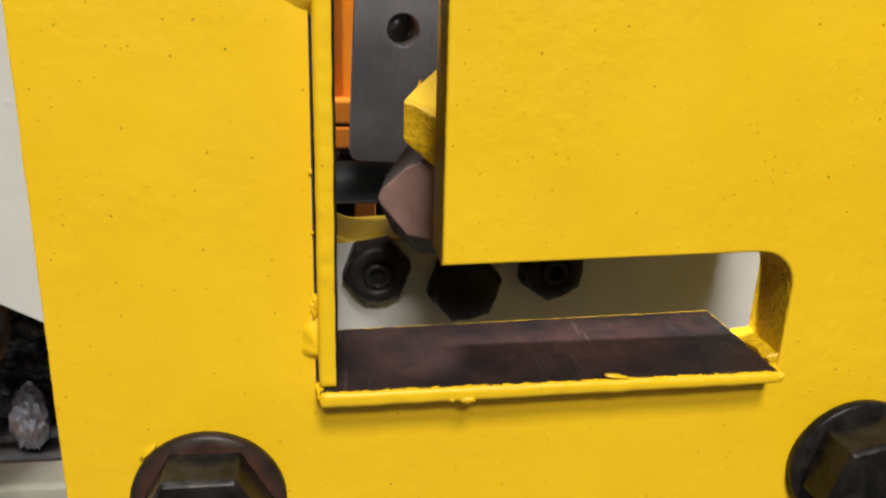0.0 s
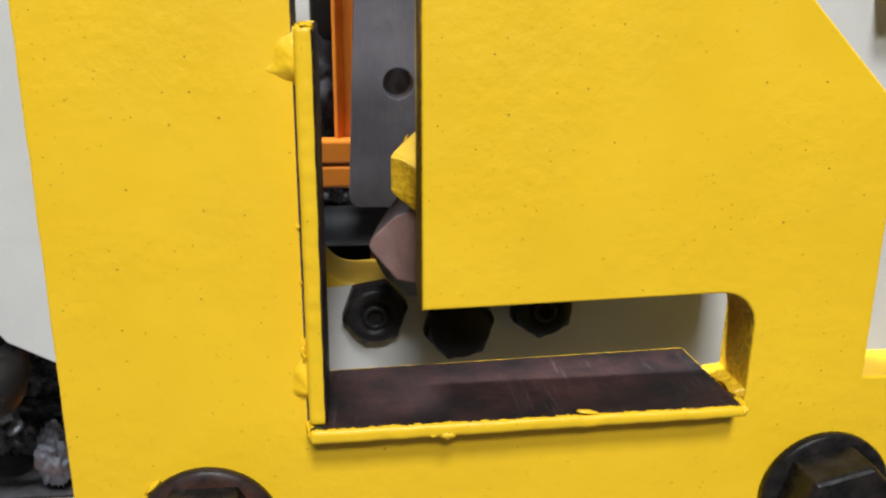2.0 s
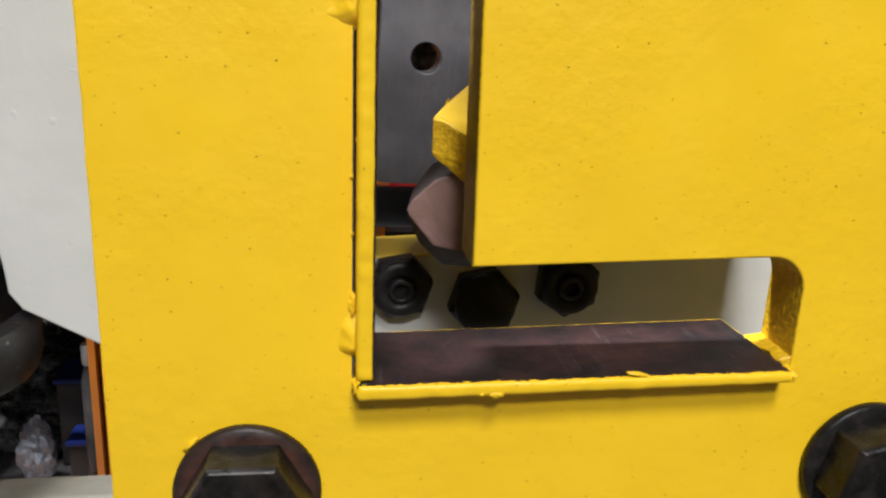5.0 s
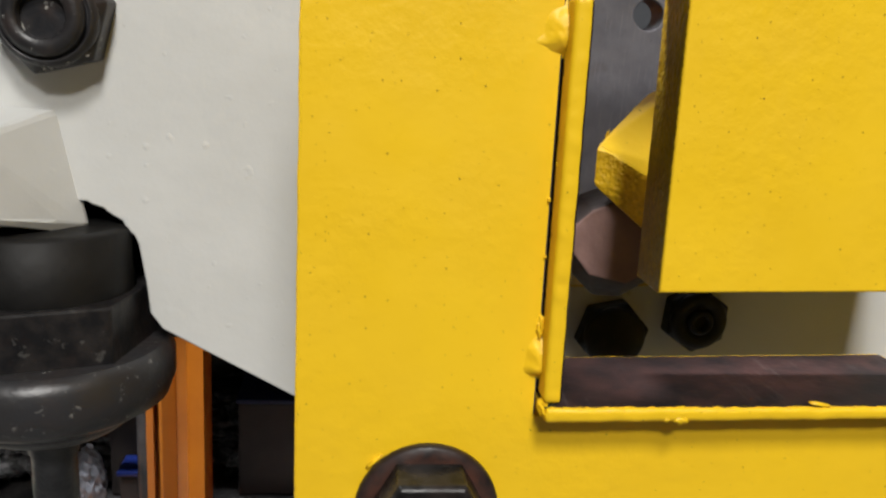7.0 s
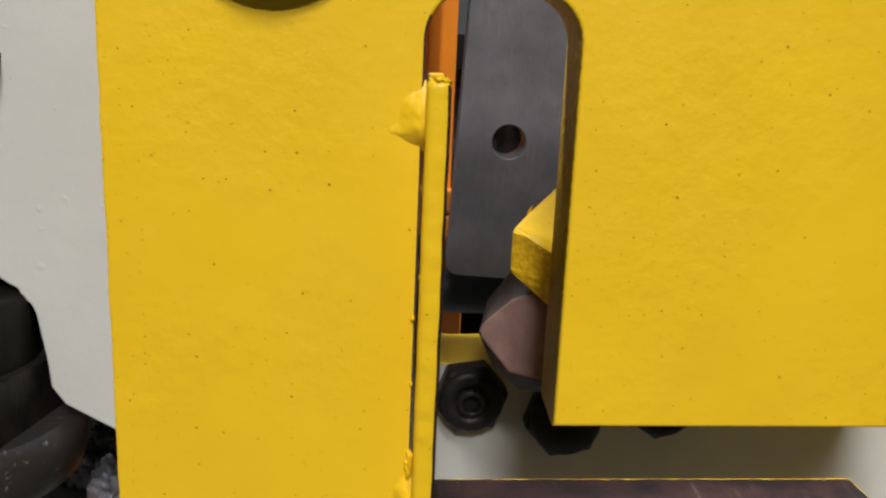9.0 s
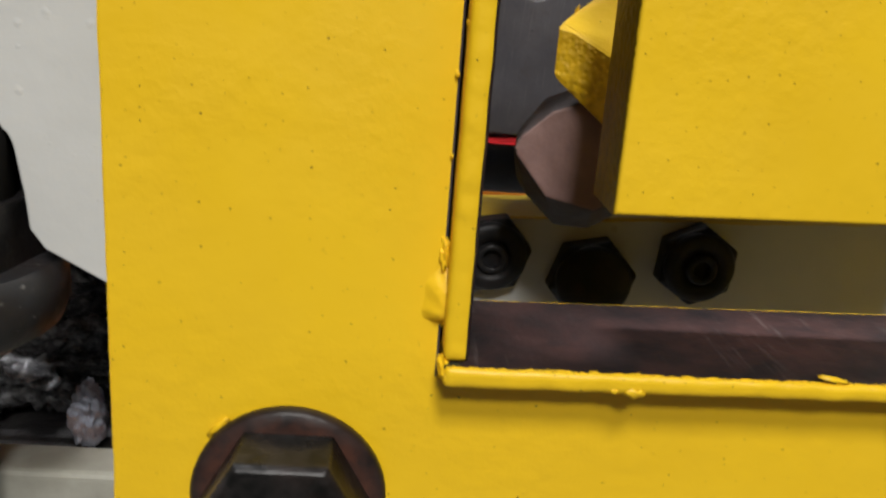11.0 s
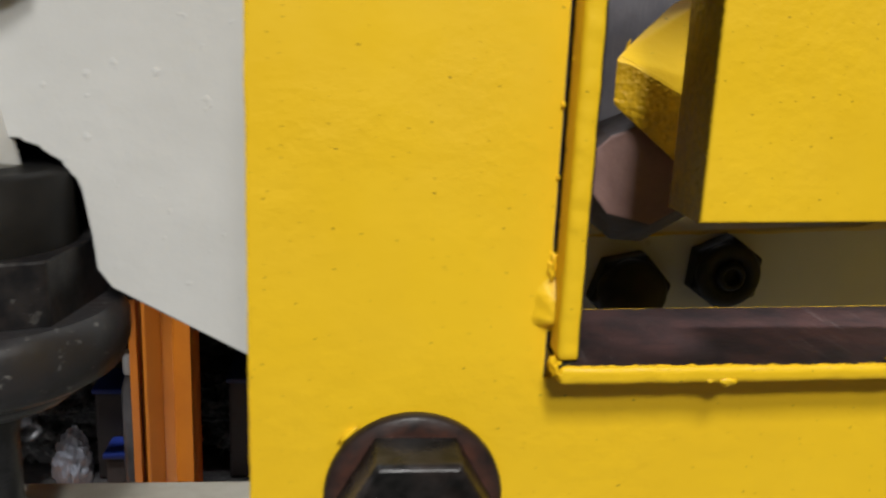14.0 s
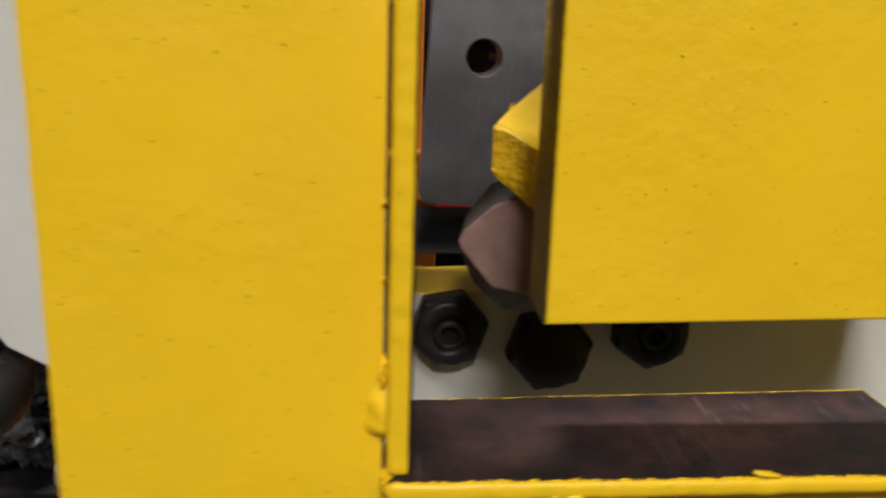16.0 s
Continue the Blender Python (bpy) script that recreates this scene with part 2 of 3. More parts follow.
M_BOLSTER = plain("grey_steel_bolster", (0.20, 0.20, 0.19), (0.27, 0.27, 0.26), 30, 0.5, 0.2)
M_BLADE = blade_steel()
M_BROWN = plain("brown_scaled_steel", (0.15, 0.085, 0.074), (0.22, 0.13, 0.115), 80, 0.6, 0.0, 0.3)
# dark tool steel; also painted on the slot wall as gap shade
M_BROWN_DARK = plain("dark_steel_and_gap_shade", (0.035, 0.026, 0.025), (0.065, 0.048, 0.045), 80, 0.6, 0.0, 0.3)
M_DARK = black_steel("greasy_dark_casting", 0.1, (0.008, 0.008, 0.009, 1), 0.2, 0.07, 0.3)
M_SCUFFED = black_steel("scuffed_black_casting", 0.1, (0.022, 0.022, 0.024, 1), 0.45, 0.22, 0.28)
M_WORN = plain("worn_black_casting", (0.016, 0.016, 0.018), (0.050, 0.050, 0.052), 70, 0.36, 0.0, 0.35, 0.001, 0.45)
M_INNER = plain("bare_dull_steel", (0.075, 0.074, 0.070), (0.12, 0.118, 0.11), 60, 0.5, 0.0, 0.3)
M_GREY_BAR = plain("dark_grey_bar_paint", (0.024, 0.026, 0.028), (0.042, 0.044, 0.047), 40, 0.5, 0.0, 0.2, 0.001, 0.25)
M_ORANGE = plain("orange_rack_enamel", (0.62, 0.19, 0.012), (0.52, 0.15, 0.01), 12, 0.4, 0.0, 0.15)
M_PALE = plain("pale_plastic_film", (0.18, 0.185, 0.21), (0.42, 0.43, 0.48), 30, 0.3, 0.0, 0.3, 0.006)
M_BAG = plain("crinkled_grey_plastic", (0.025, 0.025, 0.026), (0.17, 0.165, 0.165), 42, 0.26, 0.2, 0.3, 0.007)
M_BLACKBAG = plain("dark_plastic_sheet", (0.03, 0.029, 0.030), (0.095, 0.088, 0.085), 18, 0.32, 0.0, 0.35, 0.006)
M_PANEL = plain("dark_brown_board", (0.05, 0.041, 0.038), (0.085, 0.069, 0.062), 9, 0.7, 0.0, 0.1, 0.001, 0.2)
M_BLUE = plain("blue_plastic", (0.006, 0.018, 0.13), (0.010, 0.026, 0.19), 14, 0.4, 0.0, 0.1)
M_NAVY = plain("navy_plastic", (0.006, 0.009, 0.04), (0.008, 0.012, 0.06), 14, 0.5, 0.0, 0.1)
M_RED = plain("red_plastic", (0.42, 0.012, 0.015), (0.50, 0.02, 0.02), 14, 0.4, 0.0, 0.1)
M_TAN = plain("pale_tan_cardboard", (0.40, 0.27, 0.19), (0.47, 0.33, 0.24), 14, 0.8, 0.0, 0.1)
M_CARTON = plain("brown_cardboard", (0.12, 0.065, 0.04), (0.16, 0.09, 0.055), 14, 0.8, 0.0, 0.1)
M_WHITE = plain("white_nylon", (0.50, 0.50, 0.48), (0.40, 0.40, 0.39), 60, 0.5, 0.0, 0.1)
M_WALL = plain("grey_wall_paint", (0.13, 0.133, 0.138), (0.17, 0.173, 0.178), 3, 0.8, 0.0, 0.1, 0.002)
M_FLOOR = plain("grey_concrete_floor", (0.06, 0.059, 0.057), (0.09, 0.088, 0.084), 4, 0.7, 0.0, 0.3, 0.003)

# ---- mesh helpers ----


def part(name, bm, material, parent=None, label=""):
    """Link a bmesh as one mesh object, under a thing where one is given."""
    me = bpy.data.meshes.new(name)
    bm.normal_update()
    bm.to_mesh(me)
    bm.free()
    for m in material if isinstance(material, (list, tuple)) else [material]:
        me.materials.append(m)
    ob = new(name, me)
    if parent:
        ob.parent = parent
    if label:
        tagged(ob, label)
    return ob


def thing(name, at, label, category, group="", kind=""):
    """An Empty that carries the parts of a thing."""
    ob = new(name)
    ob.empty_display_size = 0.01
    ob.location = at
    return tagged(ob, label, category, group, kind)


def soften(bm, width, segments=2, angle=0.5):
    bm.normal_update()
    edges = [e for e in bm.edges if len(e.link_faces) == 2 and e.calc_face_angle(0) > angle]
    if edges:
        bmesh.ops.bevel(bm, geom=edges, offset=width, segments=segments, affect="EDGES", profile=0.6)
    return bm


def box(x0, x1, y0, y1, z0, z1, bevel=0.0, segments=2):
    bm = bmesh.new()
    bmesh.ops.create_cube(bm, size=1.0)
    bmesh.ops.scale(bm, vec=(x1 - x0, y1 - y0, z1 - z0), verts=bm.verts)
    bmesh.ops.translate(bm, vec=((x0 + x1) / 2, (y0 + y1) / 2, (z0 + z1) / 2), verts=bm.verts)
    return soften(bm, bevel, segments) if bevel else bm


def arc(cx, cz, r, a0, a1, steps=10):
    return [(cx + r * math.cos(radians(a0 + (a1 - a0) * i / steps)), cz + r * math.sin(radians(a0 + (a1 - a0) * i / steps))) for i in range(steps + 1)]


def sheet(outlines, y0, y1, bevel=0.0006, segments=2):
    """An upright plate cut to an outline in x and z, with holes, between two depths, with softened edges."""
    cu = bpy.data.curves.new("outline", "CURVE")
    cu.dimensions, cu.fill_mode = "2D", "BOTH"
    cu.extrude, cu.bevel_depth, cu.bevel_resolution, cu.offset = (y1 - y0) / 2 - bevel, bevel, segments, -bevel
    for pts in outlines:
        sp = cu.splines.new("POLY")
        sp.points.add(len(pts) - 1)
        for p, (x, z) in zip(sp.points, pts):
            p.co = (x, z, 0, 1)
        sp.use_cyclic_u = True
    ob = bpy.data.objects.new("outline", cu)
    scene.collection.objects.link(ob)
    deps = bpy.context.evaluated_depsgraph_get()
    deps.update()
    me = bpy.data.meshes.new_from_object(ob.evaluated_get(deps))
    bm = bmesh.new()
    bm.from_mesh(me)
    bpy.data.objects.remove(ob)
    bpy.data.curves.remove(cu)
    bpy.data.meshes.remove(me)
    bmesh.ops.remove_doubles(bm, verts=bm.verts, dist=1e-6)
    bmesh.ops.transform(bm, matrix=Matrix.Translation((0, (y0 + y1) / 2, 0)) @ pose(0, 0, 0, 90), verts=bm.verts)
    return bm


def lathe(profile, steps=48):
    """A solid turned about the local z axis from rows of radius and height."""
    bm = bmesh.new()
    rings = []
    for r, h in profile:
        rings.append([bm.verts.new((r * math.cos(2 * math.pi * i / steps), r * math.sin(2 * math.pi * i / steps), h)) for i in range(steps)])
    for a, b in zip(rings, rings[1:]):
        for i in range(steps):
            bm.faces.new((a[i], a[(i + 1) % steps], b[(i + 1) % steps], b[i]))
    bm.faces.new(list(reversed(rings[0])))
    bm.faces.new(rings[-1])
    bmesh.ops.recalc_face_normals(bm, faces=bm.faces)
    for f in bm.faces:
        f.smooth = len(f.verts) == 4
    return bm


def hexagon(r, h0, h1, bevel, turn=0.0, dome=0.0, inset=0.84):
    """A hexagonal head along local z, with its top corners turned off."""
    bm = bmesh.new()
    n = 6
    low = [bm.verts.new((r * math.cos(2 * math.pi * i / n + turn), r * math.sin(2 * math.pi * i / n + turn), h0)) for i in range(n)]
    high = [bm.verts.new((v.co.x, v.co.y, h1 - dome)) for v in low]
    top = [bm.verts.new((v.co.x * inset, v.co.y * inset, h1)) for v in low] if dome else None
    for i in range(n):
        j = (i + 1) % n
        bm.faces.new((low[i], low[j], high[j], high[i]))
        if dome:
            bm.faces.new((high[i], high[j], top[j], top[i]))
    bm.faces.new(top or high)
    bm.faces.new(list(reversed(low)))
    return soften(bm, bevel, 2, 0.2)


FRONT = pose(0, 0, 0, 90)  # local z turned towards the viewer (-y)


def turned(bm, m):
    bmesh.ops.transform(bm, matrix=m, verts=bm.verts)
    return bm


def hull(points, bevel=0.0):
    bm = bmesh.new()
    for p in points:
        bm.verts.new(p)
    bmesh.ops.convex_hull(bm, input=bm.verts)
    bmesh.ops.dissolve_limit(bm, angle_limit=0.02, verts=bm.verts, edges=bm.edges)
    bmesh.ops.recalc_face_normals(bm, faces=bm.faces)
    return soften(bm, bevel, 2, 0.15) if bevel else bm


def lump(center, radii, seed, rough=0.35, detail=3, grain=1.0, crease=0.0):
    """An uneven blob: a weld bead, a crumb of paint or a crumpled bag."""
    bm = bmesh.new()
    bmesh.ops.create_icosphere(bm, subdivisions=detail, radius=1.0)
    shift = Vector((seed * 7.3, seed * 3.1, seed * 5.7))
    for v in bm.verts:
        k = 1 + rough * noise.noise(v.co * 1.4 * grain + shift) + rough * 0.5 * noise.noise(v.co * 3.5 * grain + shift)
        k -= crease * (abs(noise.noise(v.co * 2.6 * grain + shift * 2)) + 0.6 * abs(noise.noise(v.co * 4.2 * grain + shift)))
        v.co = Vector(center) + Vector((v.co.x * radii[0], v.co.y * radii[1], v.co.z * radii[2])) * k
    for f in bm.faces:
        f.smooth = True
    return bm


# ---- the yellow guard plate ----
def slot_outline():
    r = 0.0095
    pts = arc(-0.030 + r, 1.0895 - r, r, 180, 90) + arc(0.0 - r, 1.0895 - r, r, 90, 0)
    pts += [(0.0, 1.0005)] + [(0.0780, 1.0025)]
    pts += arc(0.091 - 0.0095, 1.0025 - 0.0095, 0.0095, 90, 0) + arc(0.0905 - 0.006, 0.9665 + 0.006, 0.006, 0, -90)
    pts += [(-0.030, 0.9665)]
    return pts


def hand_cut(corners, step=0.0025, wave=0.00016):
    """An outline with the small wavers of a flame-cut edge."""
    out = []
    for (x0, z0), (x1, z1) in zip(corners, corners[1:] + corners[:1]):
        n = max(int(math.hypot(x1 - x0, z1 - z0) / step), 1)
        for i in range(n):
            x, z = x0 + (x1 - x0) * i / n, z0 + (z1 - z0) * i / n
            k = noise.noise((x * 170, z * 170, 4.4)) + 0.6 * noise.noise((x * 520, z * 520, 1.4))
            nx, nz = (z1 - z0), (x0 - x1)
            size = math.hypot(nx, nz)
            out.append((x + wave * k * nx / size, z + wave * k * nz / size) if i else (x, z))
    return out


plate_outline = hand_cut([(-0.0925, 0.86), (0.26, 0.86), (0.26, 0.9763), (0.1250, 0.9763), (0.1250, 1.0505), (0.0408, 1.136), (-0.0925, 1.136)])
guard = part("guard_plate", sheet([plate_outline, slot_outline()], 0.0, 0.0185, 0.0008, 3), [M_YELLOW, M_EDGE, M_BROWN_DARK, M_BACK_BOUNCE])
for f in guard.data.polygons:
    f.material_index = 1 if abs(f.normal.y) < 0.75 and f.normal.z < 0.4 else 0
    # slot's left wall coloured dark to stand in for shade beside the strip
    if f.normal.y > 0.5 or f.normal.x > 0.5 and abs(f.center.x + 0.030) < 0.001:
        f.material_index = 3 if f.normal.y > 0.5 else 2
tagged(guard, "thick yellow painted steel guard plate with an L-shaped slot", "guard plate")


def ragged_bar(x0, x1, y0, y1, z0, z1, along, wave, bevel, seed, steps=90):
    """A sheet-metal strip with a wavering painted rim."""
    bm = box(x0, x1, y0, y1, z0, z1, bevel, 3)
    lo, hi = (x0, x1) if along == 0 else (z0, z1)
    for i in range(1, steps):
        co = [0, 0, 0]
        co[along] = lo + (hi - lo) * i / steps
        no = [0, 0, 0]
        no[along] = 1
        bmesh.ops.bisect_plane(bm, geom=bm.verts[:] + bm.edges[:] + bm.faces[:], plane_co=co, plane_no=no)
    for v in bm.verts:
        s = v.co[along] * 220 + seed
        front = 1 - min(max((v.co.y - y0) / 0.006, 0), 1)
        v.co.y += wave * front * noise.noise((s, v.co.z * 150, seed))
        v.co.z += wave * 0.7 * front * noise.noise((s * 0.6, seed, v.co.y * 100)) if along == 0 else 0
        v.co.x += wave * 0.7 * front * noise.noise((s * 0.6, seed, v.co.y * 100)) if along == 2 else 0
    for f in bm.faces:
        f.smooth = True
    return bm


bm = ragged_bar(-0.0295, 0.0865, -0.0100, 0.0280, 0.9685, 0.9725, 0, 0.00028, 0.0014, 3.0)
for v in bm.verts:  # cut a little askew: deeper and higher towards its far end
    k = (v.co.x + 0.0295) / 0.116
    rear = min(max((v.co.y + 0.01) / 0.038, 0), 1)
    v.co.y += 0.004 * k * rear
    v.co.z += 0.0013 * k + (0.0008 * k if v.co.z < 0.9705 else 0)
    v.co.x -= 0.002 * rear * max(0, (k - 0.9) / 0.1)
ledge = part("ledge", bm, M_LEDGE, guard, "bare brown steel ledge with a ragged yellow painted rim")
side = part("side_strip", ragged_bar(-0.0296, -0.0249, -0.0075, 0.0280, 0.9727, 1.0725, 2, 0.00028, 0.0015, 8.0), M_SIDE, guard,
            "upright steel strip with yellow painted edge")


def mound(x0, zc, bumps, seed, steps=64):
    """A weld run that flows from the strip out on to the plate, as soft lumps that melt into each other."""
    bm = bmesh.new()
    grid = []
    for i in range(steps + 1):
        x = x0 - 0.015 * i / steps
        row = []
        for j in range(steps + 1):
            z = zc - 0.010 + 0.020 * j / steps
            h = -0.0005
            for cx, cz, sx, up, down, tall in bumps:
                dz = z - zc - cz
                h += tall * math.exp(-(((x0 - x - cx) / sx) ** 2) - (abs(dz / up) ** 2.4 if dz > 0 else abs(dz / down) ** 4.5))
            h += 0.0003 * max(0.0, min(1.0, h / 0.001)) * (noise.noise((x * 330 + seed, z * 330, seed)) + 0.5 * noise.noise((x * 800, z * 800 + seed, 2 * seed)))
            row.append(bm.verts.new((x, 0.0003 - h, z)))
        grid.append(row)
    for a, b in zip(grid, grid[1:]):
        for j in range(steps):
            bm.faces.new((a[j], a[j + 1], b[j + 1], b[j]))
    bmesh.ops.recalc_face_normals(bm, faces=bm.faces)
    if bm.faces[0].normal.y > 0:
        bmesh.ops.reverse_faces(bm, faces=bm.faces)
    bmesh.ops.delete(bm, geom=[f for f in bm.faces if min(v.co.y for v in f.verts) > 0.0005], context="FACES")
    for f in bm.faces:
        f.smooth = True
    return part("weld_bead", bm, M_YELLOW, guard, "lumpy yellow painted weld bead")


mound(-0.0296, 1.0650, [(0.0, -0.0002, 0.0043, 0.0050, 0.0050, 0.0032), (0.0068, -0.0026, 0.0026, 0.0014, 0.0012, 0.0006)], 1.7)
mound(-0.0296, 0.9815, [(0.0, 0.0003, 0.0034, 0.0058, 0.0042, 0.0034), (0.0028, -0.0024, 0.0016, 0.0016, 0.0012, 0.0005)], 5.2)
part("weld_bead", lump((-0.0272, -0.0042, 1.0722), (0.0020, 0.0032, 0.0011), 2.2, 0.5, 4, 1.4), M_YELLOW, guard, "lumpy yellow painted weld bead")
part("weld_bead", lump((-0.0304, 0.0002, 0.9908), (0.0009, 0.0013, 0.0034), 3.5, 0.75, 4, 1.8), M_YELLOW, guard, "lumpy yellow painted weld bead")
# a painted weld fillet closes the gap between the ledge's cut end and the slot's end
fillet = [(x - (0.0018 if i in (0, 3) and y > 0.01 else 0), y, z) for y in (0.0006, 0.0190) for i, (x, z) in enumerate(((0.0868, 0.9726), (0.0915, 0.9705), (0.0915, 0.9743), (0.0874, 0.9731), (0.0898, 0.9737)))]
bm = soften(hull(fillet), 0.0008, 3, 0.3)
bmesh.ops.subdivide_edges(bm, edges=bm.edges, cuts=3, use_grid_fill=True)
for v in bm.verts:
    v.co += Vector((0.0007, 0.0003, 0.0008)) * noise.noise(v.co * 420)
for f in bm.faces:
    f.smooth = True
part("weld_bead", bm, M_EDGE, guard, "painted weld fillet at the end of the ledge")
part("weld_bead", lump((0.0862, -0.0062, 0.9722), (0.0015, 0.0040, 0.0019), 4.2, 0.3, 4), M_YELLOW, guard, "lumpy yellow painted weld bead")
part("weld_bead", lump((-0.0288, -0.0046, 0.9708), (0.0017, 0.0046, 0.0021), 9.5, 0.35, 4, 1.5), M_YELLOW, guard, "lumpy yellow painted weld bead")
for i, (c, r) in enumerate([((0.0060, -0.0097, 0.9696), (0.0020, 0.0006, 0.0010)), ((0.0430, -0.0090, 0.9741), (0.0032, 0.0008, 0.0005)),
                            ((-0.0306, -0.0004, 1.0240), (0.0004, 0.0006, 0.0007)), ((0.0022, -0.0097, 0.9697), (0.0008, 0.0004, 0.0005)),
                            ((-0.0305, -0.0003, 1.0095), (0.0003, 0.0005, 0.0006)), ((-0.0295, -0.0012, 1.033), (0.0003, 0.0005, 0.0006))]):
    bm = lump(c, r, i + 20.5, 0.45, 3, 1.6)
    if i == 1:
        bmesh.ops.rotate(bm, cent=c, matrix=Matrix.Rotation(radians(9), 3, "Y"), verts=bm.verts)
    part("paint_crumb", bm, M_YELLOW, ledge if c[2] < 0.98 else side, "loose crumb of dried yellow paint")


# ---- flanged bolts in the plate ----
def flange_bolt(at, turn, low=False, clean=False):
    b = thing("flange_bolt", at, "black steel bolt with a glossy black round washer" if clean else "black steel bolt with a rust-browned round washer", "bolt", "bolts in the guard plate")
    part("washer", turned(lathe([(0.0182, 0.0), (0.0192, 0.0008), (0.0192, 0.0026), (0.0184, 0.0034), (0.0155, 0.0038), (0.0, 0.0039)]), FRONT), M_BOLT if clean else M_WASHER, b, "black round washer" if clean else "rusty round washer")
    if low:
        part("round_head", turned(lathe([(0.0135, 0.0037), (0.0135, 0.0075), (0.0115, 0.0098), (0.0, 0.0102)], 40), FRONT), M_BOLT, b, "low round black head")
        return b
    part("hex_head", turned(hexagon(0.0171, 0.0037, 0.0168, 0.0006, turn, 0.0012, 0.93), FRONT), M_BOLT, b, "glossy black hexagonal head")
    part("shank", turned(lathe([(0.010, -0.03), (0.010, 0.0038)], 32), FRONT), M_BOLT, b)
    return b


flange_bolt((-0.0576, -0.0002, 0.9398), radians(0))
flange_bolt((0.1170, -0.0002, 0.9409), radians(14), False, True)
flange_bolt((-0.0595, -0.0002, 1.1050), 0.0, True)
for x, z in ((-0.0576, 0.9398), (-0.0595, 1.1050)):
    part("paint_rim", turned(lump((0, 0, 0), (0.0026, 0.0006, 0.0005), x * 50, 0.8, 3, 2.0), pose(x - 0.0141, -0.0003, z + 0.0136, 0, -45)), M_YELLOW, guard, "fleck of yellow paint beside a washer")

# ---- the cream machine frame behind ----
FY = 0.115
# unseen bar added to keep light from the left out of the gap
part("gap_light_block", box(-0.078, -0.046, 0.0188, FY - 0.0003, 0.905, 1.128, 0.002), M_EDGE, guard, "unseen yellow bar added behind the plate to block light from the left")
part("bracket", box(0.17, 0.25, 0.0180, FY + 0.002, 0.87, 0.915, 0.002), M_YELLOW, guard)


def opening_outline():
    r = 0.014
    return arc(-0.0300 + r, 1.26 - r, r, 180, 90) + arc(0.119 - r, 1.26 - r, r, 90, 0) + arc(0.119 - r, 0.976 + r, r, 0, -90) + arc(-0.0300 + r, 0.9695 + r, r, -90, -180)


frame_outline = [(-0.42, 1.5), (-0.42, 0.985), (-0.20, 0.988), (-0.193, 0.992)] + [(x + 0.0009 * noise.noise((x * 400, z * 400, 0.7)), z + 0.0009 * noise.noise((z * 400, x * 400, 2.7))) for x, z in arc(-0.1812, 0.9735, 0.0245, 105, 20, 34)]
frame_outline += [(-0.1555, 0.967), (-0.1545, 0.956), (-0.150, 0.9495), (-0.101, 0.923), (0.0, 0.873), (0.05, 0.80), (0.05, 0.30), (0.7, 0.30), (0.7, 1.5)]
body = part("machine_frame", sheet([frame_outline, opening_outline()], FY, FY + 0.031, 0.001), [M_CREAM, M_INNER])
for f in body.data.polygons:  # the bare cut side of the opening
    if f.normal.x > 0.9 and abs(f.center.x + 0.028) < 0.008:
        f.material_index = 1
tagged(body, "cream grey painted steel frame plate of a metal shear", "machine frame")
boss = hull([(-0.30, FY - 0.036, 1.024), (-0.2010, FY - 0.036, 1.024), (-0.2010, FY - 0.036, 0.996), (-0.30, FY - 0.036, 0.996),
             (-0.30, FY - 0.010, 1.030), (-0.190, FY - 0.010, 1.028), (-0.183, FY - 0.010, 0.991),
             (-0.30, FY + 0.003, 1.032), (-0.184, FY + 0.003, 1.032), (-0.175, FY + 0.003, 0.987), (-0.30, FY + 0.003, 0.987)], 0.0022)
part("boss", boss, M_CREAM, body, "cream painted welded block")
part("base", box(-0.45, 0.72, 0.10, 0.55, 0.0, 0.30, 0.004), M_CREAM, body, "cream painted machine base")
# two unseen boxes added to block light from above behind the frame
part("sill_light_block", box(-0.145, 0.69, 0.1465, 0.1945, 1.305, 1.49, 0.002), M_CREAM, body, "unseen cream block added above the blade to keep light off the sill")
part("opening_light_block", box(-0.145, 0.69, 0.195, 0.62, 1.14, 1.49, 0.004), M_CREAM, body, "unseen cream box added behind the frame to block light from above")
# black box added behind the notch, standing in for its dark inside
part("notch_shade_box", box(-0.27, -0.150, FY + 0.0312, 0.27, 0.935, 1.15, 0.002), M_BLACK, body, "black box added behind the notch as the shade inside it")
part("rail", box(-0.60, 0.049, 0.150, 0.172, 0.8330, 0.848, 0.004, 4), M_RAIL, body, "grimy cream painted horizontal rail")
part("bolster", box(-0.60, 0.049, 0.154, 0.170, 0.30, 0.8335, 0.003), M_BOLSTER, body, "grey steel bolster block under the rail")


def lock_nut(at, r, hole, turn, label, solid=False, material=None, tall=1.0):
    b = thing("lock_nut", at, label, "nut", "nuts on the frame")
    m = material or M_NUT
    k = tall
    part("hex_body", turned(hexagon(r, -0.001, 0.0085 * k, 0.0009, turn, 0.0018 * k), FRONT), m, b)
    inner = 0.0 if solid else hole * 1.9
    part("collar", turned(lathe([(r * 0.86, 0.006 * k), (r * 0.84, 0.0084 * k), (r * 0.76, 0.0096 * k), (inner, 0.0096 * k)] + ([] if solid else [(inner, 0.006 * k)]), 40), FRONT), m, b, "rounded collar")
    if not solid:
        part("stud", turned(lathe([(hole * 1.75, 0.0), (hole * 1.75, 0.0102 * k), (hole * 1.5, 0.0112 * k), (hole * 1.06, 0.0112 * k), (hole, 0.0105 * k), (hole, 0.0008), (0.0, 0.0008)], 32), FRONT), m, b, "hollow black stud end")
    return b


